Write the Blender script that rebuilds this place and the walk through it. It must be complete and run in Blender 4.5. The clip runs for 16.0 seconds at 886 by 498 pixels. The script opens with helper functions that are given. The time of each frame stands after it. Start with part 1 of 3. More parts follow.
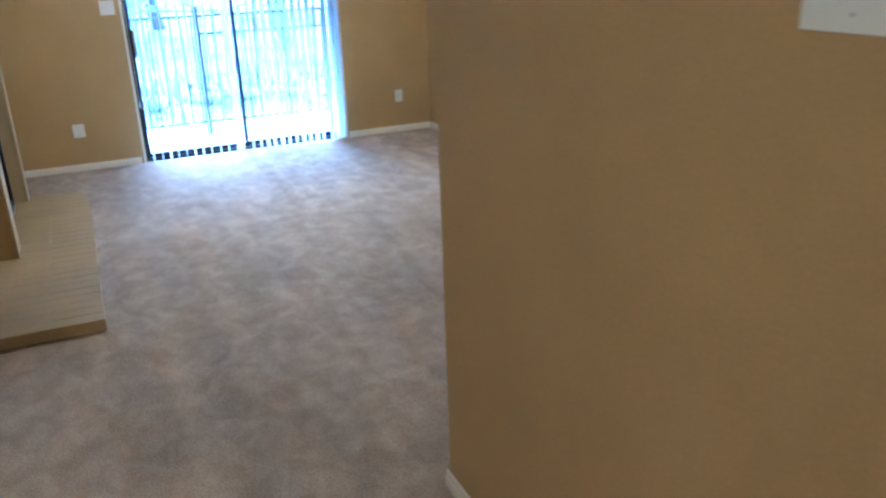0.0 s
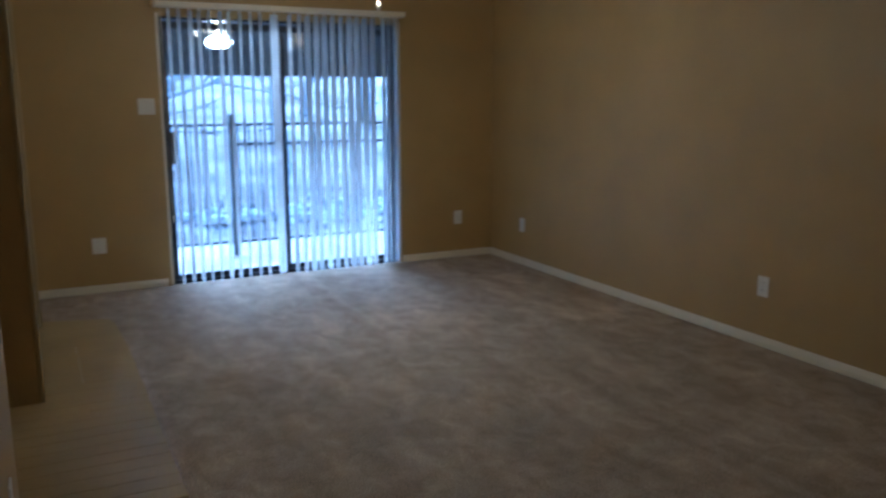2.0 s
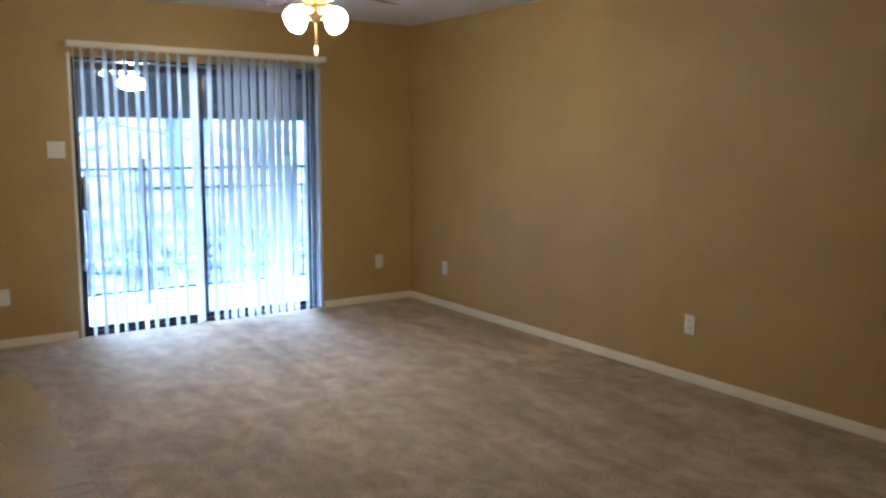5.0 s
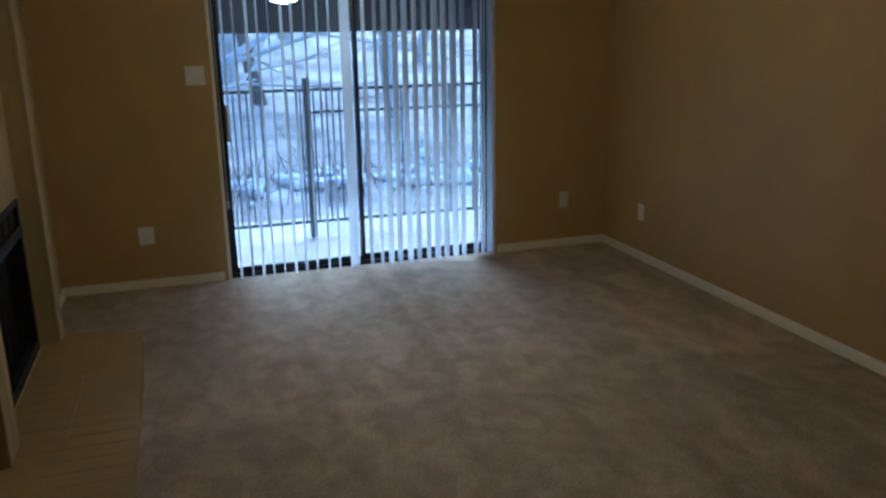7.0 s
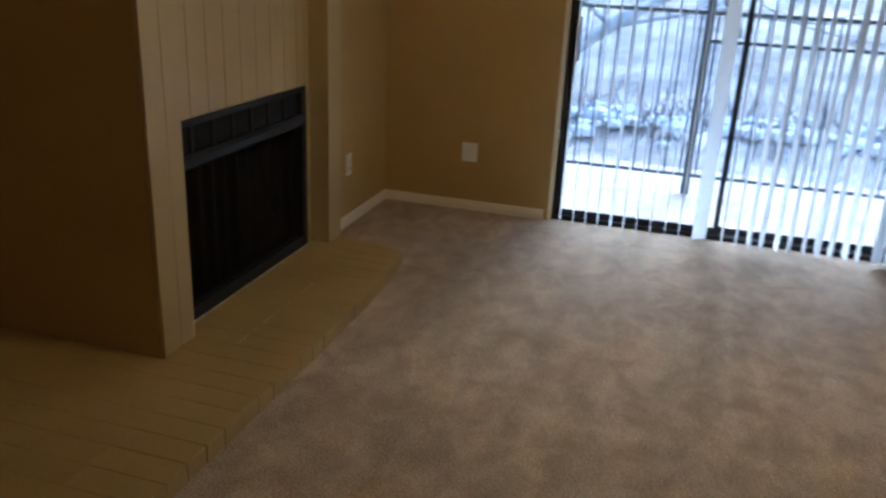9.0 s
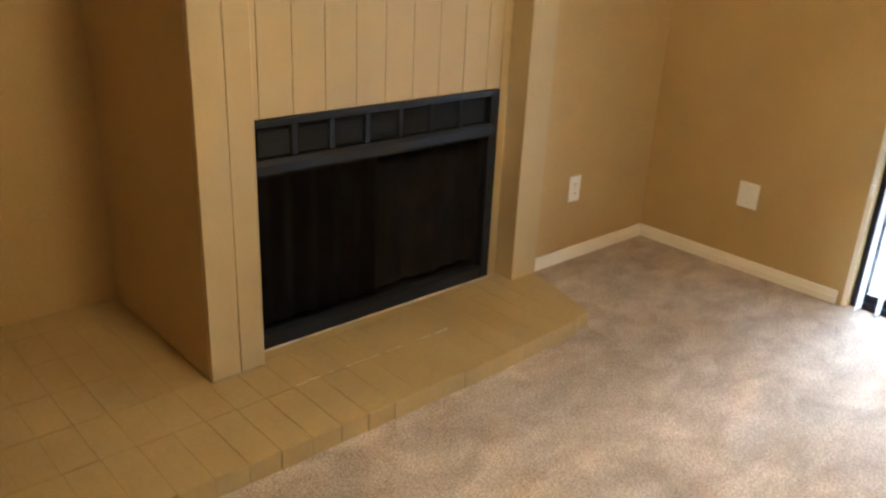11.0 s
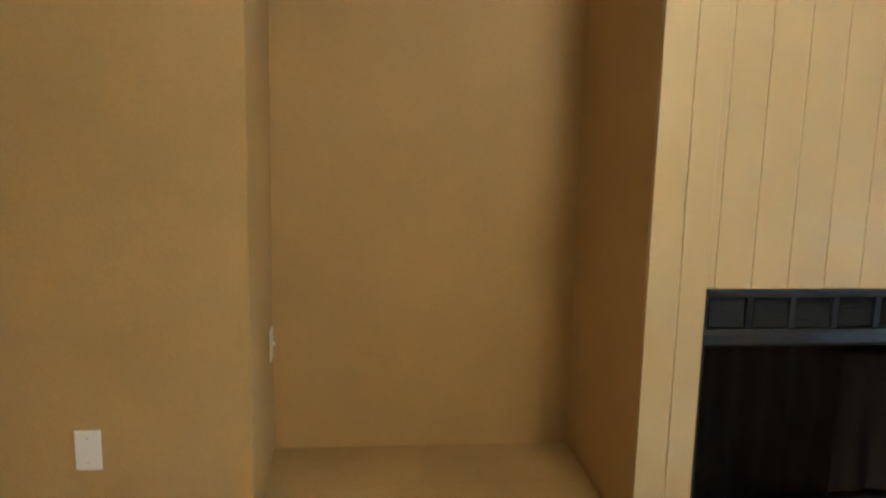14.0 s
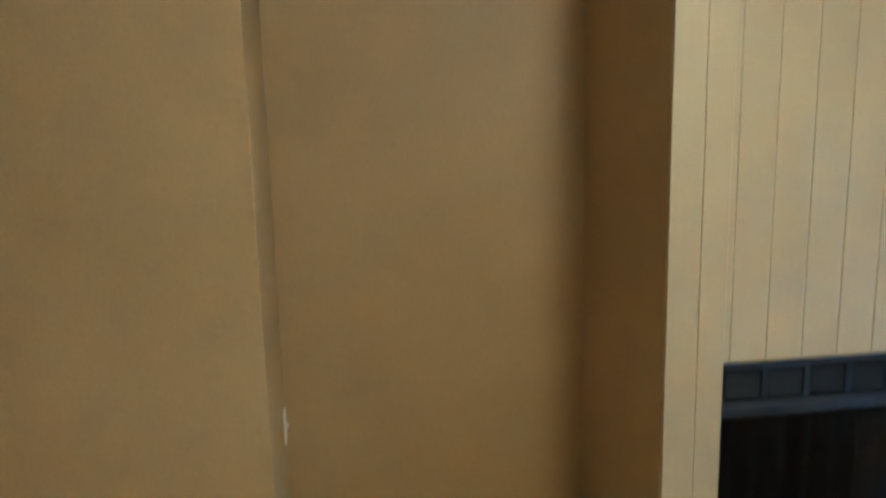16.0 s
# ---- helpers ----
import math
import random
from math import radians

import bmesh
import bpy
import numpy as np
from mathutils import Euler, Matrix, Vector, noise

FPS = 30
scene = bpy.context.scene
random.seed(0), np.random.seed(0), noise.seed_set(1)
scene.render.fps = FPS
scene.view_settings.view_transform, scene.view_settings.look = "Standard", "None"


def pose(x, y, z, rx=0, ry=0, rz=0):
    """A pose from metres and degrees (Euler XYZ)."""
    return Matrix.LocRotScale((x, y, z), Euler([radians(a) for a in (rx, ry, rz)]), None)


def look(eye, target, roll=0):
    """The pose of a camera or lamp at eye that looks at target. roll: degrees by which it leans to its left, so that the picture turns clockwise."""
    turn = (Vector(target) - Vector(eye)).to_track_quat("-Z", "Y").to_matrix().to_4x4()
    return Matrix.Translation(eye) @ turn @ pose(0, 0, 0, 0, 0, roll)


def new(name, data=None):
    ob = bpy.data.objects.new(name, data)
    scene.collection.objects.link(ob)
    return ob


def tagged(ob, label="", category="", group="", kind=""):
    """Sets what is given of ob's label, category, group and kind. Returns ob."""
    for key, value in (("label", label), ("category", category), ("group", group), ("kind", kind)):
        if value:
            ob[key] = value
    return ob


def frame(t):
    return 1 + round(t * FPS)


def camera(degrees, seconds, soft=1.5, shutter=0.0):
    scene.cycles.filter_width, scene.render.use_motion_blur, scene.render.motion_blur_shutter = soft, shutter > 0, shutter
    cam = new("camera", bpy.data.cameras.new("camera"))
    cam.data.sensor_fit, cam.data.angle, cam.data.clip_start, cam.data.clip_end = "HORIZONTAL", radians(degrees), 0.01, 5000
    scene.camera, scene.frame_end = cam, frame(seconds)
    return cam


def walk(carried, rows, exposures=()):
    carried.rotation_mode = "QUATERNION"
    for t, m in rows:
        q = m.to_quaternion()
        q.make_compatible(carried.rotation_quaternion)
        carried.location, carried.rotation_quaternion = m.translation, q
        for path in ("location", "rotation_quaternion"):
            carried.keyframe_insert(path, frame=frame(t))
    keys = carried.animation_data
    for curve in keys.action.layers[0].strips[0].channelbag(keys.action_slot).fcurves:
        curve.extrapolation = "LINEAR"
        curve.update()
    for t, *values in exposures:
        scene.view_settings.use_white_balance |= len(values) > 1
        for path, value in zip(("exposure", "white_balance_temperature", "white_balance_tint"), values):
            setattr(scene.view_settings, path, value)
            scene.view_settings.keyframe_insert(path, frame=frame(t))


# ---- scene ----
# Living room with a fireplace: camera first.
cam = camera(57.5, 16.0, soft=2.5, shutter=0.3)
PATH = [
    (0, (-0.418, -7.617, 1.746), (0.327, -5.899, 1.044), -2.0),
    (0.5, (-0.578, -7.274, 1.684), (0.119, -5.523, 1.015), 0.2),
    (1, (-0.591, -6.779, 1.603), (-0.06, -4.938, 1.029), -1.2),
    (1.5, (-0.601, -6.481, 1.61), (-0.088, -4.619, 1.091), 0.2),
    (2, (-0.91, -6.316, 1.448), (-0.018, -4.567, 1.069), 0.0),
    (2.5, (-1.213, -6.132, 1.5), (-0.056, -4.536, 1.161), 1.4),
    (3, (-1.384, -6.004, 1.494), (0.01, -4.602, 1.191), 1.0),
    (3.2, (-1.439, -6.004, 1.499), (0.02, -4.671, 1.192), 1.1),
    (5.3, (-1.001, -6.171, 1.459), (0.04, -4.489, 1.161), 0.2),
    (5.5, (-0.894, -6.117, 1.46), (0.076, -4.397, 1.141), 0.2),
    (6, (-0.57, -5.935, 1.485), (0.109, -4.089, 1.122), 0.5),
    (6.5, (-0.341, -5.719, 1.536), (0.241, -3.871, 1.043), -1.2),
    (7, (-0.226, -5.419, 1.585), (0.36, -3.577, 1.068), -1.0),
    (7.5, (0.059, -5.302, 1.468), (0.418, -3.404, 0.946), -0.2),
    (8, (0.377, -5.112, 1.464), (0.338, -3.215, 0.831), 0.2),
    (8.5, (0.541, -4.78, 1.45), (0.255, -2.908, 0.808), 2.5),
    (9, (0.691, -4.533, 1.443), (0.158, -2.732, 0.758), 2.7),
    (9.5, (0.964, -4.238, 1.434), (0.013, -2.594, 0.806), 2.7),
    (9.7, (0.98, -4.144, 1.428), (-0.035, -2.549, 0.775), 2.6),
    (11.8, (1.168, -3.08, 1.395), (-0.407, -2.1, 0.648), 2.0),
    (12, (1.167, -3.093, 1.368), (-0.462, -2.201, 0.626), 1.5),
    (12.5, (1.291, -3.262, 1.303), (-0.513, -2.734, 0.62), 1.4),
    (13, (1.237, -3.203, 1.36), (-0.613, -3.01, 0.627), 0.5),
    (13.5, (1.258, -3.235, 1.396), (-0.646, -3.002, 0.83), 1.5),
    (14, (1.293, -3.248, 1.37), (-0.664, -3.022, 1.03), 1.3),
    (14.5, (1.266, -3.28, 1.507), (-0.706, -3.038, 1.283), -0.2),
    (15, (1.218, -3.308, 1.576), (-0.763, -3.044, 1.496), 0.3),
    (15.5, (1.255, -3.282, 1.634), (-0.733, -3.06, 1.643), 1.5),
    (16, (1.214, -3.331, 1.68), (-0.732, -3.063, 1.306), -1.4),
]
# the film camera's own exposure, in stops
EXPOSURE = [
    (0, 4.55, 3350, 5), (0.5, 4.45, 3400, 5), (1, 3.90, 3590, 4), (1.5, 3.20, 3640, 4), (2, 2.75, 3690, 3), (2.5, 2.98, 3830, 4),
    (3, 3.35, 3980, 3), (5.3, 3.68, 4030, 3), (5.5, 3.68, 4030, 3), (6, 3.30, 4070, 3), (6.5, 2.68, 4070, 1), (7, 2.23, 4070, 0), (7.5, 2.08, 4080, -3),
    (8, 2.05, 4220, 1), (8.5, 2.37, 4540, 3), (9, 2.80, 4580, 5), (9.5, 3.42, 4460, 6), (11.8, 4.53, 4850, 7), (12.5, 4.53, 4800, 7),
    (14, 4.62, 4150, 1), (15, 4.47, 3800, -2), (15.5, 4.44, 3620, -3), (16, 4.50, 3560, -1)]
walk(cam, [(t, look(eye, target, roll)) for t, eye, target, roll in PATH],
     exposures=EXPOSURE)

# ---- light ----
world = bpy.data.worlds.new("sky")
scene.world = world
world.use_nodes = True
wn = world.node_tree.nodes
sky = wn.new("ShaderNodeTexSky")
sky.sky_type, sky.sun_disc = "NISHITA", False
sky.sun_elevation, sky.sun_rotation = radians(29), radians(8)
sky.air_density, sky.dust_density = 1.0, 4.0
world.node_tree.links.new(sky.outputs[0], wn["Background"].inputs[0])
wn["Background"].inputs[1].default_value = 0.15


def lamp(name, kind, energy, colour, where, **more):
    data = bpy.data.lights.new(name, kind)
    data.energy, data.color = energy, colour
    ob = new(name, data)
    ob.matrix_world = where
    if kind == "POINT":
        data.shadow_soft_size = more["size"]
    if kind == "AREA":
        data.shape, data.size, data.size_y = "RECTANGLE", more["size"], more["size_y"]
    if kind == "SUN":
        data.angle = more["angle"]
    return ob


lamp("overcast_sun", "SUN", 1.9, (0.93, 0.96, 1.0), look((1.5, 10, 5.6), (0, 0, 0)), angle=radians(50))

WARM = (1.0, 0.61, 0.24)
lamp("entry_light", "POINT", 2.9, WARM, Matrix.Translation((-1.9, -6.9, 2.24)), size=0.12)
lamp("hall_light", "POINT", 0.68, WARM, Matrix.Translation((2.95, -5.9, 2.24)), size=0.12)

# ---- plan, metres ----
XE, XW, YN = 2.80, -1.046, 0.0
DOOR0, DOOR1, DOORH = 0.0, 1.88, 2.0
CEIL = 2.42
XP, XI = -0.943, -1.03     # fireplace stiles; recessed panelling
CH0, CH1 = -2.384, -0.918  # chase, south and north ends
BI, PL = -2.20, -1.061     # inner edges of its stiles
IN0, IN1, INZ = -2.185, -1.11, 0.842  # fireplace insert
XN, NS = -1.711, -3.541    # niche: back and south side
XS, YS = -1.036, -4.50     # wall south of the niche, and its corner
HZ = 0.063                 # hearth height
ESE = -4.447               # south end of the east wall
HX, HY = 0.507, -5.48      # corner of the hall wall
T = 0.14


# ---- materials ----
def material(name, colour, rough=0.6, metal=0.0, grain=0.1, grain_size=300.0, stain=0.08, stain_size=2.5,
             bump=0.0, bump_size=300.0, spec=0.5, coord="Object", random_amount=0.0):
    m = bpy.data.materials.new(name)
    m.use_nodes = True
    n, l = m.node_tree.nodes, m.node_tree.links
    b = n["Principled BSDF"]
    b.inputs["Roughness"].default_value = rough
    b.inputs["Metallic"].default_value = metal
    b.inputs["Specular IOR Level"].default_value = spec
    geo = n.new("ShaderNodeNewGeometry")

    def noisy(size, detail):
        t = n.new("ShaderNodeTexNoise")
        t.inputs["Scale"].default_value, t.inputs["Detail"].default_value = size, detail
        l.new(geo.outputs["Position"], t.inputs["Vector"])
        return t

    fine, broad = noisy(grain_size, 2), noisy(stain_size, 4)
    value = None
    for tex, amount in ((fine, grain), (broad, stain)):
        r = n.new("ShaderNodeMapRange")
        r.inputs["From Min"].default_value, r.inputs["From Max"].default_value = 0.3, 0.7
        r.inputs["To Min"].default_value, r.inputs["To Max"].default_value = 1 - amount, 1 + amount
        l.new(tex.outputs["Fac"], r.inputs["Value"])
        if value is None:
            value = r.outputs["Result"]
        else:
            mul = n.new("ShaderNodeMath")
            mul.operation = "MULTIPLY"
            l.new(value, mul.inputs[0])
            l.new(r.outputs["Result"], mul.inputs[1])
            value = mul.outputs[0]
    if random_amount:
        info = n.new("ShaderNodeObjectInfo")
        r = n.new("ShaderNodeMapRange")
        r.inputs["To Min"].default_value, r.inputs["To Max"].default_value = 1 - random_amount, 1 + random_amount
        l.new(info.outputs["Random"], r.inputs["Value"])
        mul = n.new("ShaderNodeMath")
        mul.operation = "MULTIPLY"
        l.new(value, mul.inputs[0])
        l.new(r.outputs["Result"], mul.inputs[1])
        value = mul.outputs[0]
    scaled = n.new("ShaderNodeVectorMath")
    scaled.operation = "SCALE"
    scaled.inputs[0].default_value = colour
    l.new(value, scaled.inputs["Scale"])
    l.new(scaled.outputs[0], b.inputs["Base Color"])
    if bump:
        bt = noisy(bump_size, 3)
        bp = n.new("ShaderNodeBump")
        bp.inputs["Strength"].default_value, bp.inputs["Distance"].default_value = bump, 0.004
        l.new(bt.outputs["Fac"], bp.inputs["Height"])
        l.new(bp.outputs[0], b.inputs["Normal"])
    return m


def glow(name, colour, strength):
    m = bpy.data.materials.new(name)
    m.use_nodes = True
    b = m.node_tree.nodes["Principled BSDF"]
    b.inputs["Base Color"].default_value = (*colour, 1)
    b.inputs["Emission Color"].default_value = (*colour, 1)
    b.inputs["Emission Strength"].default_value = strength
    return m


WALL = material("tan_wall_paint", (0.43, 0.301, 0.100), 0.52, bump=0.25, bump_size=90, stain=0.05, grain=0.04, grain_size=120)
CEILING = material("white_ceiling_paint", (0.72, 0.70, 0.66), 0.9, bump=0.8, bump_size=60, stain=0.03)
CARPET = material("beige_carpet", (0.43, 0.350, 0.260), 0.95, grain=0.42, grain_size=150, stain=0.10, stain_size=1.6, bump=0.55, bump_size=220, spec=0.1)
cn, cl = CARPET.node_tree.nodes, CARPET.node_tree.links
cg = cn.new("ShaderNodeNewGeometry")
turned = cn.new("ShaderNodeMapping")
turned.inputs["Rotation"].default_value = (0, 0, radians(14))
turned.inputs["Scale"].default_value = (1.0, 0.75, 1.0)
cl.new(cg.outputs["Position"], turned.inputs["Vector"])
patch = cn.new("ShaderNodeTexNoise")
patch.inputs["Scale"].default_value, patch.inputs["Detail"].default_value, patch.inputs["Distortion"].default_value = 8.5, 9.0, 0.5
patch.inputs["Roughness"].default_value = 0.66
cl.new(turned.outputs[0], patch.inputs["Vector"])
span = cn.new("ShaderNodeMapRange")
span.inputs["From Min"].default_value, span.inputs["From Max"].default_value = 0.36, 0.64
span.inputs["To Min"].default_value, span.inputs["To Max"].default_value = 0.80, 1.15
cl.new(patch.outputs["Fac"], span.inputs["Value"])
tuft = cn.new("ShaderNodeVectorMath")
tuft.operation = "SCALE"
cb = cn["Principled BSDF"]
cl.new(cb.inputs["Base Color"].links[0].from_socket, tuft.inputs[0])
cl.new(span.outputs["Result"], tuft.inputs["Scale"])
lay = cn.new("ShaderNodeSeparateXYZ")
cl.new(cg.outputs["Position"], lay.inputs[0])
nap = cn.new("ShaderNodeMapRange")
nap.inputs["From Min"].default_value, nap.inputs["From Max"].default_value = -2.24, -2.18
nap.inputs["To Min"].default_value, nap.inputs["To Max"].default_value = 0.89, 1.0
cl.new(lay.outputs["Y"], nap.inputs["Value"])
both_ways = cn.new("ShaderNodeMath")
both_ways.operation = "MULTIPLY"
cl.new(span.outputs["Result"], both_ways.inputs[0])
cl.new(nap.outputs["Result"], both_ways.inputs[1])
# vacuum strokes run towards the patio door
stroke = cn.new("ShaderNodeMapping")
stroke.inputs["Rotation"].default_value = (0, 0, radians(-5))
stroke.inputs["Scale"].default_value = (4.2, 0.55, 1.0)
cl.new(cg.outputs["Position"], stroke.inputs["Vector"])
sweep = cn.new("ShaderNodeTexNoise")
sweep.inputs["Scale"].default_value, sweep.inputs["Detail"].default_value, sweep.inputs["Distortion"].default_value = 1.0, 4.0, 0.5
cl.new(stroke.outputs[0], sweep.inputs["Vector"])
swept = cn.new("ShaderNodeMapRange")
swept.inputs["From Min"].default_value, swept.inputs["From Max"].default_value = 0.35, 0.65
swept.inputs["To Min"].default_value, swept.inputs["To Max"].default_value = 0.88, 1.10
cl.new(sweep.outputs["Fac"], swept.inputs["Value"])
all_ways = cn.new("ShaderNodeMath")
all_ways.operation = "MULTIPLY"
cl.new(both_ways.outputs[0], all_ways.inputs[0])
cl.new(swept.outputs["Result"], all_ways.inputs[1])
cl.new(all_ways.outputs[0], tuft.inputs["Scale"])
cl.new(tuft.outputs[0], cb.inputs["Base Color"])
TRIM = material("cream_trim_paint", (0.78, 0.72, 0.58), 0.4, stain=0.04, grain=0.03)
WHITE = material("white_plastic", (0.80, 0.78, 0.72), 0.35, stain=0.02, grain=0.02)
PANEL = material("cream_panel_paint", (0.425, 0.333, 0.155), 0.45, stain=0.05, grain=0.04, bump=0.1, bump_size=60)
BRICK = material("tan_painted_brick", (0.385, 0.278, 0.098), 0.55, stain=0.10, grain=0.04, grain_size=60, bump=0.25, bump_size=120, random_amount=0.015)
BLACK = material("black_stove_metal", (0.010, 0.012, 0.017), 0.5, 0.1, grain=0.15, stain=0.2, spec=0.35)
CHIPPED = material("bared_pale_mortar", (0.62, 0.55, 0.40), 0.9, stain=0.2, stain_size=20, grain=0.2)
SOOT = material("sooty_firebox", (0.01, 0.008, 0.007), 0.9, stain=0.3)
DARKFRAME = material("dark_bronze_aluminium", (0.03, 0.028, 0.03), 0.4, 0.6)
VINYL = material("white_blind_vinyl", (0.85, 0.86, 0.87), 0.4, stain=0.02, grain=0.02)
vn, vl = VINYL.node_tree.nodes, VINYL.node_tree.links
thin = vn.new("ShaderNodeBsdfTranslucent")
thin.inputs["Color"].default_value = (0.86, 0.88, 0.90, 1)
both = vn.new("ShaderNodeMixShader")
both.inputs[0].default_value = 0.6
vl.new(vn["Principled BSDF"].outputs[0], both.inputs[1])
vl.new(thin.outputs[0], both.inputs[2])
vl.new(both.outputs[0], vn["Material Output"].inputs["Surface"])
# dark railing iron, lightened to blue-grey to carry the door's glare in its colour
IRON = material("glare_paled_iron", (0.13, 0.155, 0.19), 0.6, 0.0)
CONCRETE = material("pale_concrete", (0.55, 0.53, 0.50), 0.8, stain=0.15, grain=0.1, bump=0.3)
BRASS = material("polished_brass", (0.75, 0.52, 0.2), 0.25, 1.0, stain=0.03)
MESH = material("brown_mesh_curtain", (0.016, 0.012, 0.010), 0.7, 0.5, grain=0.3, grain_size=200, stain=0.3, stain_size=8)
DOORPAINT = material("white_door_paint", (0.70, 0.68, 0.62), 0.4, stain=0.04, grain=0.03)
STEEL = material("brushed_nickel", (0.5, 0.48, 0.45), 0.3, 1.0)
DARK = material("dark_slot", (0.03, 0.025, 0.02), 0.6)
PORCH = material("grey_stained_porch_wood", (0.10, 0.11, 0.13), 0.8, stain=0.15, grain=0.1, grain_size=40)
BLADE = material("walnut_fan_blade", (0.16, 0.085, 0.04), 0.4, grain=0.2, grain_size=40)
SIDING = material("grey_blue_siding", (0.16, 0.18, 0.21), 0.8, stain=0.1)
SNOW = material("snow", (0.85, 0.86, 0.88), 0.7, stain=0.05, grain=0.03, bump=0.4, bump_size=10)
PAVING = material("pale_frosted_bark", (0.46, 0.44, 0.42), 0.9, stain=0.3, bump=0.8, bump_size=30)
SNOWY = material("snowy_ground", (0.33, 0.315, 0.30), 0.9, stain=0.75, stain_size=1.1, grain=0.2, grain_size=12, bump=0.6, bump_size=8)
BARK = material("grey_bark", (0.12, 0.10, 0.085), 0.9, stain=0.3, bump=0.8, bump_size=30)
OPAL = glow("lit_opal_glass", (1.0, 0.64, 0.28), 1.5)
FROST = glow("bright_frosted_glass", (1.0, 0.64, 0.27), 7.8)
PORCHGLASS = glow("lit_white_porch_glass", (1.0, 0.86, 0.68), 6.0)

glass = bpy.data.materials.new("clear_glass")
glass.use_nodes = True
gb = glass.node_tree.nodes["Principled BSDF"]
gb.inputs["Transmission Weight"].default_value = 1.0
gb.inputs["Roughness"].default_value = 0.0
gb.inputs["IOR"].default_value = 1.45


# ---- building helpers ----
def box(bm, x0, y0, z0, x1, y1, z1, bevel=0.0):
    m = Matrix.Translation(((x0 + x1) / 2, (y0 + y1) / 2, (z0 + z1) / 2)) @ Matrix.Diagonal((x1 - x0, y1 - y0, z1 - z0, 1))
    made = bmesh.ops.create_cube(bm, size=1, matrix=m)
    if bevel:
        edges = {e for v in made["verts"] for e in v.link_edges}
        bmesh.ops.bevel(bm, geom=list(edges), offset=bevel, segments=2, affect="EDGES", profile=0.6)


def boxed(*corners, bevel=0.0):
    bm = bmesh.new()
    box(bm, *corners, bevel=bevel)
    return bm


def rod(bm, a, b, r0, r1=None, sides=10):
    a, b = Vector(a), Vector(b)
    m = Matrix.Translation((a + b) / 2) @ (b - a).to_track_quat("Z", "Y").to_matrix().to_4x4()
    bmesh.ops.create_cone(bm, cap_ends=True, segments=sides, radius1=r0, radius2=r0 if r1 is None else r1, depth=(b - a).length, matrix=m)


def lathe(bm, profile, centre, sides=20):
    """A turned shape from (radius, height) pairs."""
    c = Vector(centre)
    rings = [[bm.verts.new(c + Vector((r * math.cos(2 * math.pi * k / sides), r * math.sin(2 * math.pi * k / sides), z)))
              for k in range(sides)] for r, z in profile]
    for lo, hi in zip(rings, rings[1:]):
        for k in range(sides):
            bm.faces.new((lo[k], lo[(k + 1) % sides], hi[(k + 1) % sides], hi[k]))
    bm.faces.new(reversed(rings[0]))
    bm.faces.new(rings[-1])


def mesh_of(name, bm, mat, smooth=False):
    me = bpy.data.meshes.new(name)
    bmesh.ops.recalc_face_normals(bm, faces=bm.faces[:])
    bm.to_mesh(me)
    bm.free()
    me.materials.append(mat)
    if smooth:
        for p in me.polygons:
            p.use_smooth = True
    return me


def part(name, bm, mat, parent, label="", smooth=False):
    ob = new(name, mesh_of(name, bm, mat, smooth))
    ob.parent = parent
    ob.matrix_parent_inverse = parent.matrix_world.inverted()
    if label:
        ob["label"] = label
    return ob


def solid(name, bm, mat, label, category, kind="", group="", smooth=False):
    return tagged(new(name, mesh_of(name, bm, mat, smooth)), label, category, group, kind)


def base(name, where, label, category, group="", kind=""):
    ob = new(name)
    ob.matrix_world = Matrix.Translation(where)
    bpy.context.view_layer.update()
    return tagged(ob, label, category, group, kind)


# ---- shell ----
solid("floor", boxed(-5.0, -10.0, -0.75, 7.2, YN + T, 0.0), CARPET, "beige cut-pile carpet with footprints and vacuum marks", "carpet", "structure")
solid("ceiling", boxed(-5.0, -10.0, CEIL, 7.2, YN + T, CEIL + 0.12), CEILING, "white textured ceiling", "ceiling", "structure")
north = boxed(XW - T, YN, 0, DOOR0, YN + T, CEIL)
box(north, DOOR1, YN, 0, XE + 0.12, YN + T, CEIL)
box(north, DOOR0, YN, DOORH, DOOR1, YN + T, CEIL)
solid("wall_north", north, WALL, "tan painted wall round the patio door", "wall", "structure")


def wall(name, *corners):
    return solid(name, boxed(*corners), WALL, "tan painted wall with a fine texture", "wall", "structure")


wall("wall_east", XE, ESE, 0, XE + 0.12, YN, CEIL)
wall("wall_west", XW - T, CH1, 0, XW, YN, CEIL)
wall("wall_niche", XN - 0.12, NS, 0, XN, CH0 + 0.03, CEIL)
wall("wall_southwest", XN - 0.12, YS, 0, XS, NS, CEIL)
wall("wall_dining_north", -5.0, YS, 0, XN - 0.12, YS + 0.12, CEIL)
wall("wall_dining_west", -5.12, -10.0, 0, -5.0, YS + 0.12, CEIL)
wall("wall_entry_south", -5.0, -10.12, 0, HX, -10.0, CEIL)
wall("wall_hall", HX, -10.0, 0, HX + 0.12, HY, CEIL)
wall("wall_back_south", HX + 0.12, -8.12, 0, 4.1, -8.0, CEIL)
wall("wall_back_east", 4.1, -8.12, 0, 4.22, -4.95, CEIL)
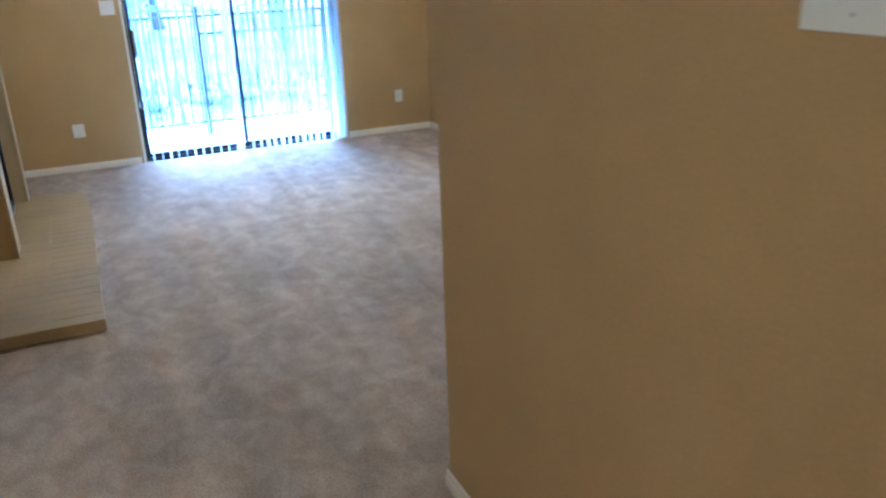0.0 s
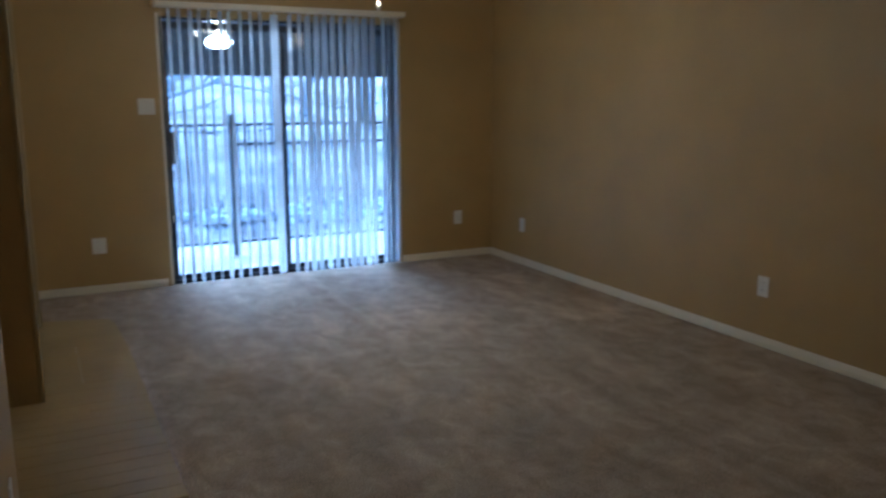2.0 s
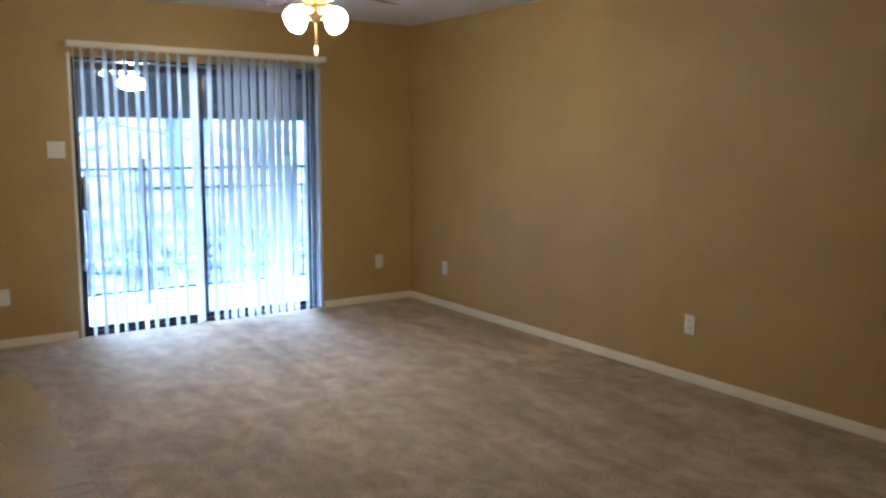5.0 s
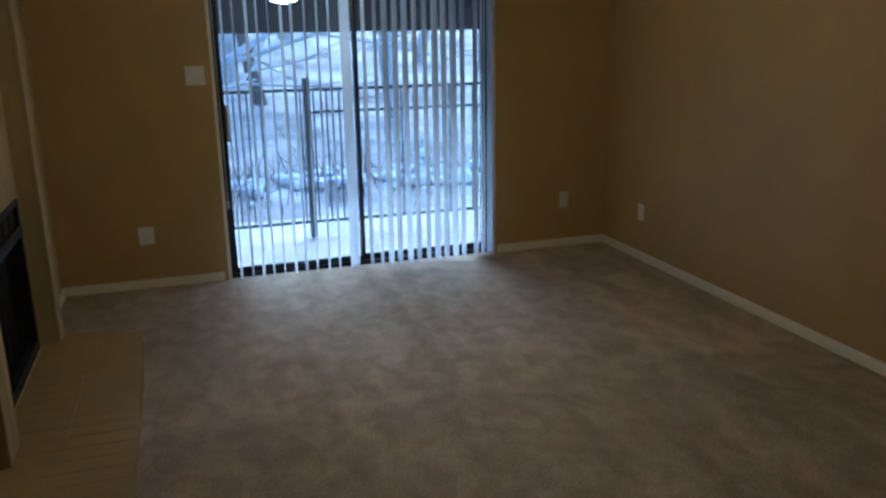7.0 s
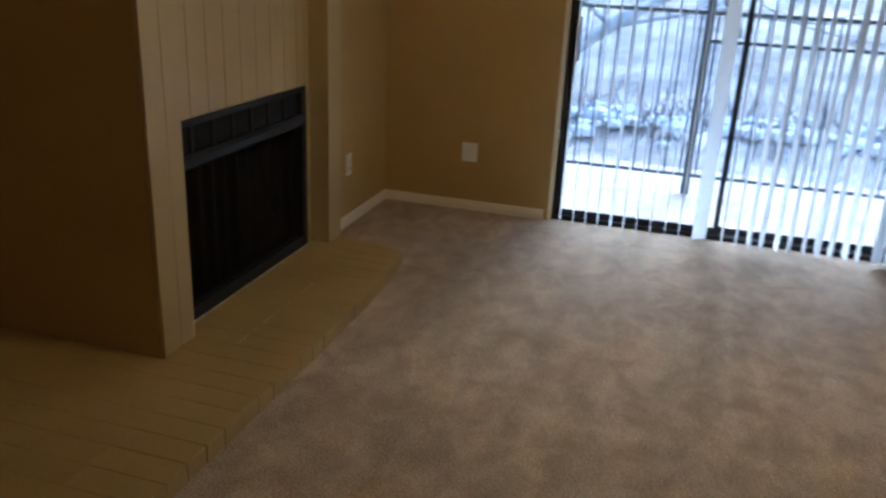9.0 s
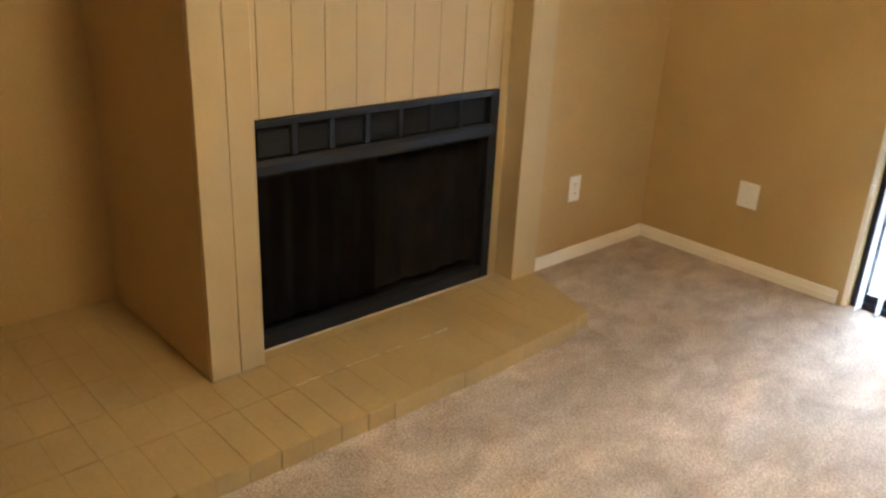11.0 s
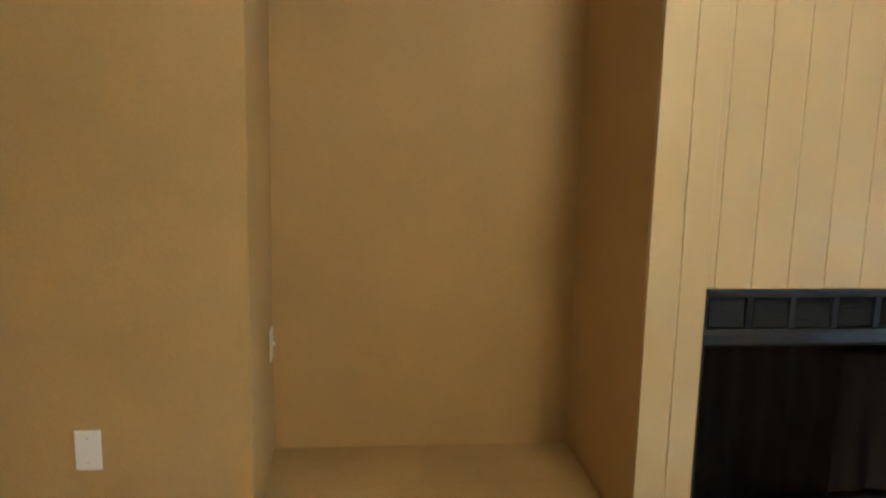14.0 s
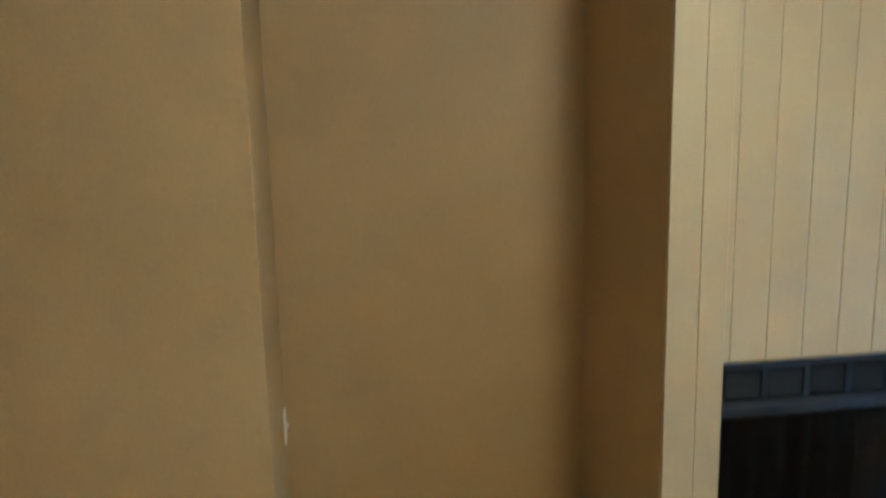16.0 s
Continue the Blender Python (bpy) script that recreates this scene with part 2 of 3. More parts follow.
# passage wall with a doorway into the bedroom
DX0, DX1, DH = 2.93, 3.90, 2.03
bed = boxed(DX1, ESE, 0, 4.22, ESE + 0.12, CEIL)
box(bed, XE + 0.12, ESE, DH, DX1, ESE + 0.12, CEIL)
solid("wall_passage", bed, WALL, "tan painted wall over a bedroom doorway", "wall", "structure")
wall("wall_bedroom_east", 6.6, ESE, 0, 6.72, -0.4, CEIL)
# unseen opening in this wall, added to let daylight into the bedroom
bedn = boxed(XE + 0.12, -0.5, 0, 5.1, -0.38, CEIL)
box(bedn, 6.2, -0.5, 0, 6.6, -0.38, CEIL)
box(bedn, 5.1, -0.5, 0, 6.2, -0.38, 0.9)
box(bedn, 5.1, -0.5, 2.1, 6.2, -0.38, CEIL)
solid("wall_bedroom_north", bedn, WALL, "tan painted bedroom wall with an unseen opening added for daylight", "wall", "structure")
wall("wall_bedroom_south", 4.22, ESE, 0, 6.6, ESE + 0.12, CEIL)
solid("passage_soffit", boxed(XE + 0.06, -5.4, 2.10, 4.1, ESE - 0.002, CEIL - 0.002), CEILING, "white lowered ceiling over the passage", "ceiling", "structure")


def skirting(x0, y0, x1, y1, nx, ny, name="baseboard"):
    """A moulded board from one floor point to another; (nx, ny) points into the room."""
    bm = bmesh.new()
    profile = [(0, 0), (0.014, 0), (0.014, 0.030), (0.011, 0.033), (0.0125, 0.037), (0.009, 0.046), (0.008, 0.052), (0.003, 0.057), (0, 0.057)]
    ends = [[bm.verts.new((x + nx * d, y + ny * d, z)) for d, z in profile] for x, y in ((x0, y0), (x1, y1))]
    n = len(profile)
    for k in range(n):
        bm.faces.new((ends[0][k], ends[0][(k + 1) % n], ends[1][(k + 1) % n], ends[1][k]))
    bm.faces.new(reversed(ends[0]))
    bm.faces.new(ends[1])
    return solid(name, bm, TRIM, "cream painted moulded baseboard", "baseboard", "structure")


skirting(XW, YN, -0.045, YN, 0, -1)
skirting(1.92, YN, XE, YN, 0, -1)
skirting(XE, YN - 0.014, XE, ESE, -1, 0)
skirting(XW, YN - 0.014, XW, CH1 + 0.002, 1, 0)
skirting(XS, -3.583, XS, YS - 0.014, 1, 0)
skirting(XS + 0.014, YS, -5.0, YS, 0, -1)
skirting(HX, HY + 0.014, HX, -10.0, -1, 0)
skirting(HX, HY, HX + 0.12, HY, 0, 1)
skirting(XE, ESE, XE + 0.06, ESE, 0, -1)
skirting(6.6, ESE + 0.12, 6.6, -0.5, -1, 0)


# ---- fireplace ----
chase = base("fireplace_chase", (XP, (CH0 + CH1) / 2, 0), "tan boxed chimney chase with cream grooved boards", "fireplace surround", kind="structure")
part("side_wall", boxed(XN, CH0, 0, XP - 0.02, CH0 + 0.03, CEIL), WALL, chase, "tan painted side")
part("backing", boxed(XI - 0.03, CH0 + 0.03, INZ, XI - 0.006, CH1 - 0.031, CEIL - 0.002), PANEL, chase)
part("north_side", boxed(XI - 0.16, CH1 - 0.03, 0, -0.951, CH1, CEIL), PANEL, chase)


def plank(y0, y1, z0, x1, thick=0.0055, gap=0.0004):
    bm = boxed(x1 - thick, y0 + gap, z0, x1, y1 - gap, CEIL - 0.001)
    bmesh.ops.bevel(bm, geom=[e for e in bm.edges if abs(e.verts[0].co.z - e.verts[1].co.z) > 0.5], offset=0.0024, segments=1, affect="EDGES")
    return bm


edges = [BI, -2.137] + [-2.137 + 0.1195 * k for k in range(1, 9)] + [IN1 + 0.004]
for y0, y1 in zip(edges, edges[1:]):
    part("plank", plank(y0, y1, INZ + 0.002, XI), PANEL, chase)
part("plank", plank(IN1 + 0.004, PL, HZ + 0.001, XI), PANEL, chase)
stile = part("south_stile", boxed(XI - 0.014, CH0 + 0.03, HZ + 0.001, XP - 0.02, BI - 0.002, CEIL - 0.001), PANEL, chase)
part("plank", plank(CH0, -2.285, HZ + 0.001, XP, 0.02), PANEL, stile)
part("plank", plank(-2.285, BI, HZ + 0.001, XP, 0.02), PANEL, stile)
stile = part("north_stile", boxed(XI - 0.014, PL + 0.002, HZ + 0.001, -0.951, CH1 - 0.031, CEIL - 0.001), PANEL, chase)
part("plank", plank(PL, CH1, HZ + 0.001, -0.931, 0.02), PANEL, stile)

insert = base("fireplace_insert", (XI, (IN0 + IN1) / 2, HZ), "black metal firebox with louvred top and mesh curtains", "fireplace")
F0, F1, FB = IN0 - 0.015, IN1, HZ + 0.002
for name, c in (("frame_side", (XI - 0.03, F0, FB, XI + 0.008, F0 + 0.045, INZ)), ("frame_side", (XI - 0.03, F1 - 0.045, FB, XI + 0.008, F1, INZ)),
                ("frame_top", (XI - 0.03, F0 + 0.045, INZ - 0.025, XI + 0.008, F1 - 0.045, INZ)),
                ("lower_rail", (XI - 0.03, F0 + 0.045, FB, XI + 0.006, F1 - 0.045, 0.118))):
    part(name, boxed(*c, bevel=0.003), BLACK, insert)
hood = bmesh.new()
hy0, hy1 = F0 + 0.03, F1 - 0.03
prof = [(XI - 0.03, 0.715), (XI + 0.006, 0.715), (XI + 0.016, 0.70), (XI + 0.016, 0.672), (XI + 0.006, 0.66), (XI - 0.03, 0.66)]
rings = [[hood.verts.new((x, y, z)) for x, z in prof] for y in (hy0, hy1)]
for k in range(6):
    hood.faces.new((rings[0][k], rings[0][(k + 1) % 6], rings[1][(k + 1) % 6], rings[1][k]))
hood.faces.new(rings[0])
hood.faces.new(reversed(rings[1]))
part("hood", hood, BLACK, insert)
part("grille_back", boxed(XI - 0.03, F0 + 0.045, 0.715, XI - 0.026, F1 - 0.045, INZ - 0.025), BLACK, insert)
pitch = (F1 - F0 - 0.09) / 7
for k in range(7):
    y = F0 + 0.045 + k * pitch
    if k:
        part("mullion", boxed(XI - 0.025, y - 0.010, 0.715, XI - 0.004, y + 0.010, INZ - 0.025, bevel=0.002), BLACK, insert)
    grille = part("grille", boxed(XI - 0.024, y + 0.013, 0.722, XI - 0.022, y + pitch - 0.013, 0.82), BLACK, insert, "black louvred grille")
    for j in range(8):
        z = 0.728 + j * 0.012
        bm = bmesh.new()
        m = Matrix.Translation((XI - 0.011, y + pitch / 2, z)) @ Matrix.Rotation(radians(50), 4, "Y") @ Matrix.Diagonal((0.015, pitch - 0.03, 0.0018, 1))
        bmesh.ops.create_cube(bm, size=1, matrix=m)
        part("louvre", bm, BLACK, grille)
fb = bmesh.new()
box(fb, XI - 0.46, F0 + 0.03, FB, XI - 0.44, F1 - 0.03, 0.70)
box(fb, XI - 0.44, F0 + 0.03, FB, XI - 0.03, F0 + 0.045, 0.70)
box(fb, XI - 0.44, F1 - 0.045, FB, XI - 0.03, F1 - 0.03, 0.70)
box(fb, XI - 0.44, F0 + 0.045, 0.69, XI - 0.03, F1 - 0.045, 0.70)
box(fb, XI - 0.44, F0 + 0.045, FB, XI - 0.03, F1 - 0.045, FB + 0.02)
part("firebox", fb, SOOT, insert, "sooty firebox lining")
for y0, y1 in ((F0 + 0.048, F0 + 0.535), (F0 + 0.525, F1 - 0.048)):
    bm, n = bmesh.new(), 60
    for z in (0.13, 0.655):
        row = [bm.verts.new((XI - (0.045 if y0 < -1.9 else 0.062) + 0.006 * math.sin(k * 0.55) + 0.006 * math.sin(k * 0.23), y0 + (y1 - y0) * k / n, z)) for k in range(n + 1)]
        if z > 0.3:
            for k in range(n):
                bm.faces.new((low[k], low[k + 1], row[k + 1], row[k]))
        low = row
    bmesh.ops.solidify(bm, geom=bm.faces[:], thickness=0.002)
    part("mesh_curtain", bm, MESH, insert, "dark brown pleated mesh curtain", smooth=True)
for z in (0.30, 0.38, 0.46, 0.54):
    for y in (F0 + 0.022, F1 - 0.022):
        bm = bmesh.new()
        rod(bm, (XI + 0.008, y, z), (XI + 0.011, y, z), 0.006)
        part("screw", bm, SOOT, insert)

# hearth: a mortar bed and painted bricks laid as headers
FRONT = [(-3.58, -0.515), (-3.3, -0.515), (-3.0, -0.517), (-2.3, -0.512), (-1.6, -0.514), (-1.03, -0.538), (-0.925, -0.93)]


def hearth_front(y):
    for (ya, xa), (yb, xb) in zip(FRONT, FRONT[1:]):
        if y <= yb:
            return xa + (xb - xa) * (y - ya) / (yb - ya)
    return FRONT[-1][1]


def hearth_back(y):
    return XS + 0.002 if y < NS else XN + 0.002 if y < CH0 else XP + 0.003 if y < BI else XI + 0.012 if y < PL else -0.93


hearth = base("hearth", (-0.7, -2.3, 0), "low curved hearth of tan painted bricks", "hearth")
bed = bmesh.new()
ring = [(x - 0.012, y + (0.012 if y < -3.57 else 0)) for y, x in FRONT] + [(XP, -0.925), (XP, CH0 - 0.002), (XN, CH0 - 0.002), (XN, NS + 0.002), (XS + 0.003, NS), (XS + 0.003, -3.568)]
for z in (0.0, HZ - 0.0016):
    row = [bed.verts.new((x, y, z)) for x, y in ring]
    if z:
        for k in range(len(ring)):
            bed.faces.new((low[k], low[(k + 1) % len(ring)], row[(k + 1) % len(ring)], row[k]))
        bed.faces.new(row)
    low = row
part("mortar_bed", bed, BRICK, hearth)
part("insert_base", boxed(XI - 0.03, BI, 0, XP, PL, HZ - 0.0014), BRICK, hearth)

# ---- patio door ----
door = base("door_patio", ((DOOR0 + DOOR1) / 2, 0.07, 0), "dark bronze sliding glass patio door", "patio door", kind="structure")
Y0, Y1 = 0.03, 0.13
for name, c in (("frame_jamb", (DOOR0, Y0, 0, DOOR0 + 0.022, Y1, DOORH)), ("frame_jamb", (DOOR1 - 0.022, Y0, 0, DOOR1, Y1, DOORH)),
                ("frame_head", (DOOR0 + 0.022, Y0, DOORH - 0.022, DOOR1 - 0.022, Y1, DOORH)), ("threshold", (DOOR0 + 0.022, Y0, 0, DOOR1 - 0.022, Y1, 0.025))):
    part(name, boxed(*c, bevel=0.002), DARKFRAME, door)
MID = 0.925
for x0, x1, y in ((DOOR0 + 0.022, MID + 0.013, 0.055), (MID - 0.013, DOOR1 - 0.022, 0.09)):
    leaf = part("sliding_leaf" if y < 0.08 else "fixed_leaf", boxed(x0, y, 0.027, x1, y + 0.03, 0.062), DARKFRAME, door)
    for c in ((x0, y, 0.062, x0 + 0.025, y + 0.03, DOORH - 0.037), (x1 - 0.025, y, 0.062, x1, y + 0.03, DOORH - 0.037), (x0 + 0.025, y, DOORH - 0.085, x1 - 0.025, y + 0.03, DOORH - 0.037)):
        part("stile", boxed(*c, bevel=0.002), DARKFRAME, leaf)
    pane = part("pane", boxed(x0 + 0.025, y + 0.012, 0.062, x1 - 0.025, y + 0.017, DOORH - 0.085), glass, leaf, "clear glass")
    pane.visible_shadow = False
grip = boxed(0.045, 0.035, 0.92, 0.07, 0.054, 1.16, bevel=0.006)
part("handle", grip, STEEL, door, "pale metal pull handle")
part("latch", boxed(0.052, 0.028, 1.02, 0.063, 0.036, 1.07, bevel=0.003), STEEL, door)
part("lintel_lining", boxed(DOOR0 + 0.002, 0.001, DOORH - 0.004, DOOR1 - 0.002, Y0, DOORH - 0.001), WALL, door)
solid("trim_door_edge", boxed(1.881, -0.004, 0.0, 1.905, YN - 0.0005, DOORH + 0.02), TRIM, "narrow cream trim beside the patio door", "trim", "structure")
solid("trim_door_side", boxed(-0.022, -0.004, 0.0, -0.001, YN - 0.0005, DOORH + 0.02), TRIM, "narrow cream trim beside the patio door", "trim", "structure")

blinds = base("vertical_blinds", (0.94, -0.08, 2.06), "white vinyl vertical blinds hung half open", "blinds")
part("headrail", boxed(-0.035, -0.10, 2.055, 1.915, -0.002, 2.095, bevel=0.004), TRIM, blinds, "cream headrail")
bm = bmesh.new()
rod(bm, (-0.055, -0.05, 2.075), (-0.035, -0.05, 2.075), 0.018)
part("end_cap", bm, BRASS, blinds)


def slat_mesh():
    bm, n, w = bmesh.new(), 6, 0.0445
    for z in (0.02, 2.035):
        row = [bm.verts.new((-w + 2 * w * k / n, 0.006 * (1 - (2 * k / n - 1) ** 2), z)) for k in range(n + 1)]
        if z > 1:
            for k in range(n):
                bm.faces.new((low[k], low[k + 1], row[k + 1], row[k]))
        low = row
    bmesh.ops.solidify(bm, geom=bm.faces[:], thickness=0.0012)
    return mesh_of("slat", bm, VINYL)


slat, carrier = slat_mesh(), mesh_of("carrier", boxed(-0.006, -0.006, 2.035, 0.006, 0.006, 2.056), WHITE)
rng = random.Random(5)
places = [0.06 + 0.074 * k for k in range(10)] + [0.842] + [0.965 + 0.068 * k for k in range(11)] + [1.715, 1.745, 1.773, 1.80, 1.823, 1.844, 1.862]
for k, x in enumerate(places):
    turn = 92 if x < 0.80 else 26 if x < 0.90 else 98 if x < 1.70 else 60
    turn += rng.uniform(-6, 6)
    ob = new("slat", slat)
    ob.parent = blinds
    ob.matrix_parent_inverse = blinds.matrix_world.inverted()
    ob.matrix_basis = pose(x + rng.uniform(-0.006, 0.006), -0.052 + (0.0 if x < 1.70 else -0.028 + 0.004 * (k % 7)), 0, rng.uniform(-0.15, 0.15), rng.uniform(-0.2, 0.2), turn)
    clip = new("carrier", carrier)
    clip.parent = blinds
    clip.matrix_parent_inverse = blinds.matrix_world.inverted()
    clip.matrix_basis = pose(x, -0.052, 0)
bm = bmesh.new()
rod(bm, (0.008, -0.075, 2.05), (0.012, -0.075, 0.55), 0.002, sides=6)
rod(bm, (0.012, -0.075, 0.55), (0.012, -0.075, 0.5), 0.008, 0.006, sides=8)
part("control_chain", bm, WHITE, blinds)


# ---- wall plates ----
def plate(name, where, turn, w, h, kind, label, category, group=""):
    """A cover plate in the plane x-z, facing -y, at a pose."""
    ob = base(name, (0, 0, 0), label, category, group)
    part("cover", boxed(-w / 2, -0.006, -h / 2, w / 2, 0, h / 2, bevel=0.0025), WHITE, ob)
    if kind == "outlet":
        for z in (-0.02, 0.02):
            sock = part("socket", boxed(-0.015, -0.0085, z - 0.014, 0.015, -0.006, z + 0.014, bevel=0.004), WHITE, ob)
            for x in (-0.006, 0.006):
                part("slot", boxed(x - 0.001, -0.0092, z - 0.004, x + 0.001, -0.0082, z + 0.005), DARK, sock)
    if kind == "switch":
        for x in ((-0.023, 0.023) if w > 0.1 else (0.0,)):
            tog = boxed(x - 0.005, -0.016, -0.004, x + 0.005, -0.006, 0.011, bevel=0.002)
            part("toggle", tog, WHITE, ob)
    for z in ((0,) if kind == "outlet" else (-0.3 * h, 0.3 * h)):
        bm = bmesh.new()
        rod(bm, (0, -0.0072, z), (0, -0.0055, z), 0.003)
        part("screw", bm, STEEL, ob)
    ob.matrix_world = Matrix.Translation(where) @ Matrix.Rotation(radians(turn), 4, "Z")
    return ob


OUT = ("white plastic wall outlet low on the tan wall", "outlet", "wall outlets")
plate("wall_plate", (-0.513, -0.0005, 0.350), 0, 0.095, 0.115, "blank", "white square blank cover plate on the tan wall", "wall plate")
plate("light_switch", (-0.12, -0.0005, 1.352), 0, 0.116, 0.116, "switch", "white double light switch beside the patio door", "light switch")
plate("wall_outlet", (2.458, -0.0005, 0.358), 0, 0.075, 0.118, "outlet", *OUT)
plate("wall_outlet", (XE - 0.0005, -0.54, 0.34), -90, 0.072, 0.115, "outlet", *OUT)
plate("wall_outlet", (XE - 0.0005, -3.115, 0.352), -90, 0.075, 0.118, "outlet", *OUT)
plate("light_switch", (XE - 0.0005, -4.255, 1.41), -90, 0.085, 0.125, "switch", "white light switch near the end of the tan wall", "light switch")
plate("wall_outlet", (XW + 0.0005, -0.568, 0.342), 90, 0.075, 0.118, "outlet", *OUT)
plate("wall_plate", (XS + 0.0005, -4.01, 0.365), 90, 0.075, 0.122, "blank", "white blank cover plate low on the tan wall", "wall plate")
plate("light_switch", (-1.615, NS + 0.0005, 0.508), 180, 0.072, 0.115, "switch", "white gas key plate on the niche side", "light switch")
plate("light_switch", (HX - 0.0005, -6.848, 1.683), -90, 0.17, 0.122, "switch", "white wide light switch plate in the hall", "light switch")

# ---- ceiling fan ----
FX, FY = 0.84, -2.12
fan = base("ceiling_fan", (FX, FY, CEIL), "brass ceiling fan with lit frosted glass shades", "ceiling fan")
bm = bmesh.new()
lathe(bm, [(0.02, 0), (0.07, 0), (0.07, -0.02), (0.045, -0.05), (0.03, -0.055)][::-1], (FX, FY, CEIL))
part("canopy", bm, BRASS, fan, smooth=True)
bm = bmesh.new()
lathe(bm, [(0.03, 2.17), (0.10, 2.18), (0.125, 2.21), (0.13, 2.26), (0.12, 2.31), (0.07, 2.345), (0.03, 2.37)], (FX, FY, 0), 28)
part("motor", bm, BRASS, fan, smooth=True)
for k in range(5):
    a = radians(20 + 72 * k)
    m = Matrix.Translation((FX, FY, 2.245)) @ Matrix.Rotation(a, 4, "Z")
    bm = boxed(0.24, -0.062, -0.004, 0.64, 0.062, 0.004, bevel=0.003)
    bm.transform(m @ Matrix.Rotation(radians(11), 4, "X"))
    blade = part("blade", bm, BLADE, fan, "dark walnut blade")
    bm = boxed(0.11, -0.014, -0.006, 0.29, 0.014, 0.0, bevel=0.002)
    bm.transform(m)
    part("blade_iron", bm, BRASS, blade)
bm = bmesh.new()
lathe(bm, [(0.012, 2.06), (0.03, 2.075), (0.07, 2.10), (0.085, 2.135), (0.06, 2.17)], (FX, FY, 0))
part("light_fitter", bm, BRASS, fan, smooth=True)
for k in range(4):
    a = radians(108 + 90 * k)
    m = Matrix.Translation((FX + 0.08 * math.cos(a), FY + 0.08 * math.sin(a), 2.135)) @ Matrix.Rotation(a, 4, "Z") @ Matrix.Rotation(radians(-48), 4, "Y")
    bm = bmesh.new()
    lathe(bm, [(0.018, 0.0), (0.02, 0.03)], (0, 0, 0), 12)
    bm.transform(m @ Matrix.Rotation(radians(180), 4, "X"))
    arm = part("lamp_arm", bm, BRASS, fan)
    bm = bmesh.new()
    lathe(bm, [(0.022, -0.02), (0.03, -0.035), (0.05, -0.065), (0.058, -0.095), (0.052, -0.125), (0.03, -0.138), (0.004, -0.141)], (0, 0, 0), 18)
    bm.transform(m)
    part("shade", bm, FROST, arm, "lit frosted glass shade", smooth=True)
bm = bmesh.new()
rod(bm, (FX, FY, 2.065), (FX, FY, 1.935), 0.007, sides=8)
pull = part("pull_chain", bm, BRASS, fan)
bm = bmesh.new()
lathe(bm, [(0.005, 1.888), (0.010, 1.893), (0.012, 1.915), (0.008, 1.938)], (FX, FY, 0), 12)
part("pull_knob", bm, WHITE, pull, "white pull knob", smooth=True)

# ---- passage: casing, open door, folding closet door ----
trim = base("door_casing", (3.3, ESE, 0), "cream door casing round the bedroom doorway", "door casing", kind="structure")
for c in ((XE + 0.06, ESE - 0.016, 0, DX0, ESE - 0.001, DH + 0.06), (DX1, ESE - 0.016, 0, DX1 + 0.06, ESE - 0.001, DH + 0.06), (DX0, ESE - 0.016, DH, DX1, ESE - 0.001, DH + 0.06)):
    part("casing_board", boxed(*c, bevel=0.003), TRIM, trim)
for c in ((XE + 0.121, ESE, 0, DX0, ESE + 0.12, DH), (DX1 - 0.02, ESE, 0, DX1 - 0.001, ESE + 0.12, DH)):
    part("jamb", boxed(*c), TRIM, trim)
leaf = base("door_bedroom", (DX1 - 0.03, ESE + 0.12, 0), "white painted bedroom door standing open", "door")
bm = boxed(-0.90, 0, 0.012, 0, 0.035, 2.01, bevel=0.002)
part("leaf", bm, DOORPAINT, leaf)
bm = bmesh.new()
rod(bm, (-0.84, -0.05, 0.95), (-0.84, 0.09, 0.95), 0.012)
lathe(bm, [(0.012, -0.02), (0.026, -0.01), (0.028, 0.008), (0.015, 0.02)], (-0.84, 0.095, 0.95), 14)
lathe(bm, [(0.012, -0.02), (0.026, -0.01), (0.028, 0.008), (0.015, 0.02)], (-0.84, -0.055, 0.95), 14)
part("knob", bm, STEEL, leaf, "nickel door knob", smooth=True)
leaf.matrix_world = Matrix.Translation((DX1 - 0.03, ESE + 0.125, 0)) @ Matrix.Rotation(radians(-141), 4, "Z")
closet = base("folding_closet_door", (3.75, -4.6, 0), "cream folding closet door standing half open", "closet door")
for (xa, ya), (xb, yb) in (((3.98, -4.62), (3.63, -4.69)), ((3.63, -4.72), (3.98, -4.85))):
    a, b = Vector((xa, ya, 0)), Vector((xb, yb, 0))
    m = Matrix.Translation(a) @ (b - a).to_track_quat("X", "Z").to_matrix().to_4x4()
    w = (b - a).length
    bm = boxed(0, -0.014, 0.015, w, 0.014, 2.03, bevel=0.002)
    bm.transform(m)
    panel = part("panel", bm, DOORPAINT, closet)
    for z0, z1 in ((0.15, 0.95), (1.05, 1.9)):
        bm = boxed(0.07, -0.019, z0, w - 0.07, 0.019, z1, bevel=0.006)
        bm.transform(m)
        part("raised_field", bm, DOORPAINT, panel)
wall("wall_closet_back", 4.0, -4.95, 0, 4.1, ESE, 2.1)


def flush_light(x, y):
    """A round opal ceiling light."""
    ob = base("ceiling_light", (x, y, CEIL), "round flush ceiling light with opal glass", "ceiling light", "flush ceiling lights")
    bm = bmesh.new()
    lathe(bm, [(0.02, -0.10), (0.10, -0.085), (0.145, -0.05), (0.15, -0.015)], (x, y, CEIL))
    part("bowl", bm, OPAL, ob, smooth=True)
    bm = bmesh.new()
    lathe(bm, [(0.165, -0.014), (0.165, 0.0)], (x, y, CEIL))
    part("rim", bm, BRASS, ob)


flush_light(-1.9, -6.9)
flush_light(2.95, -5.9)

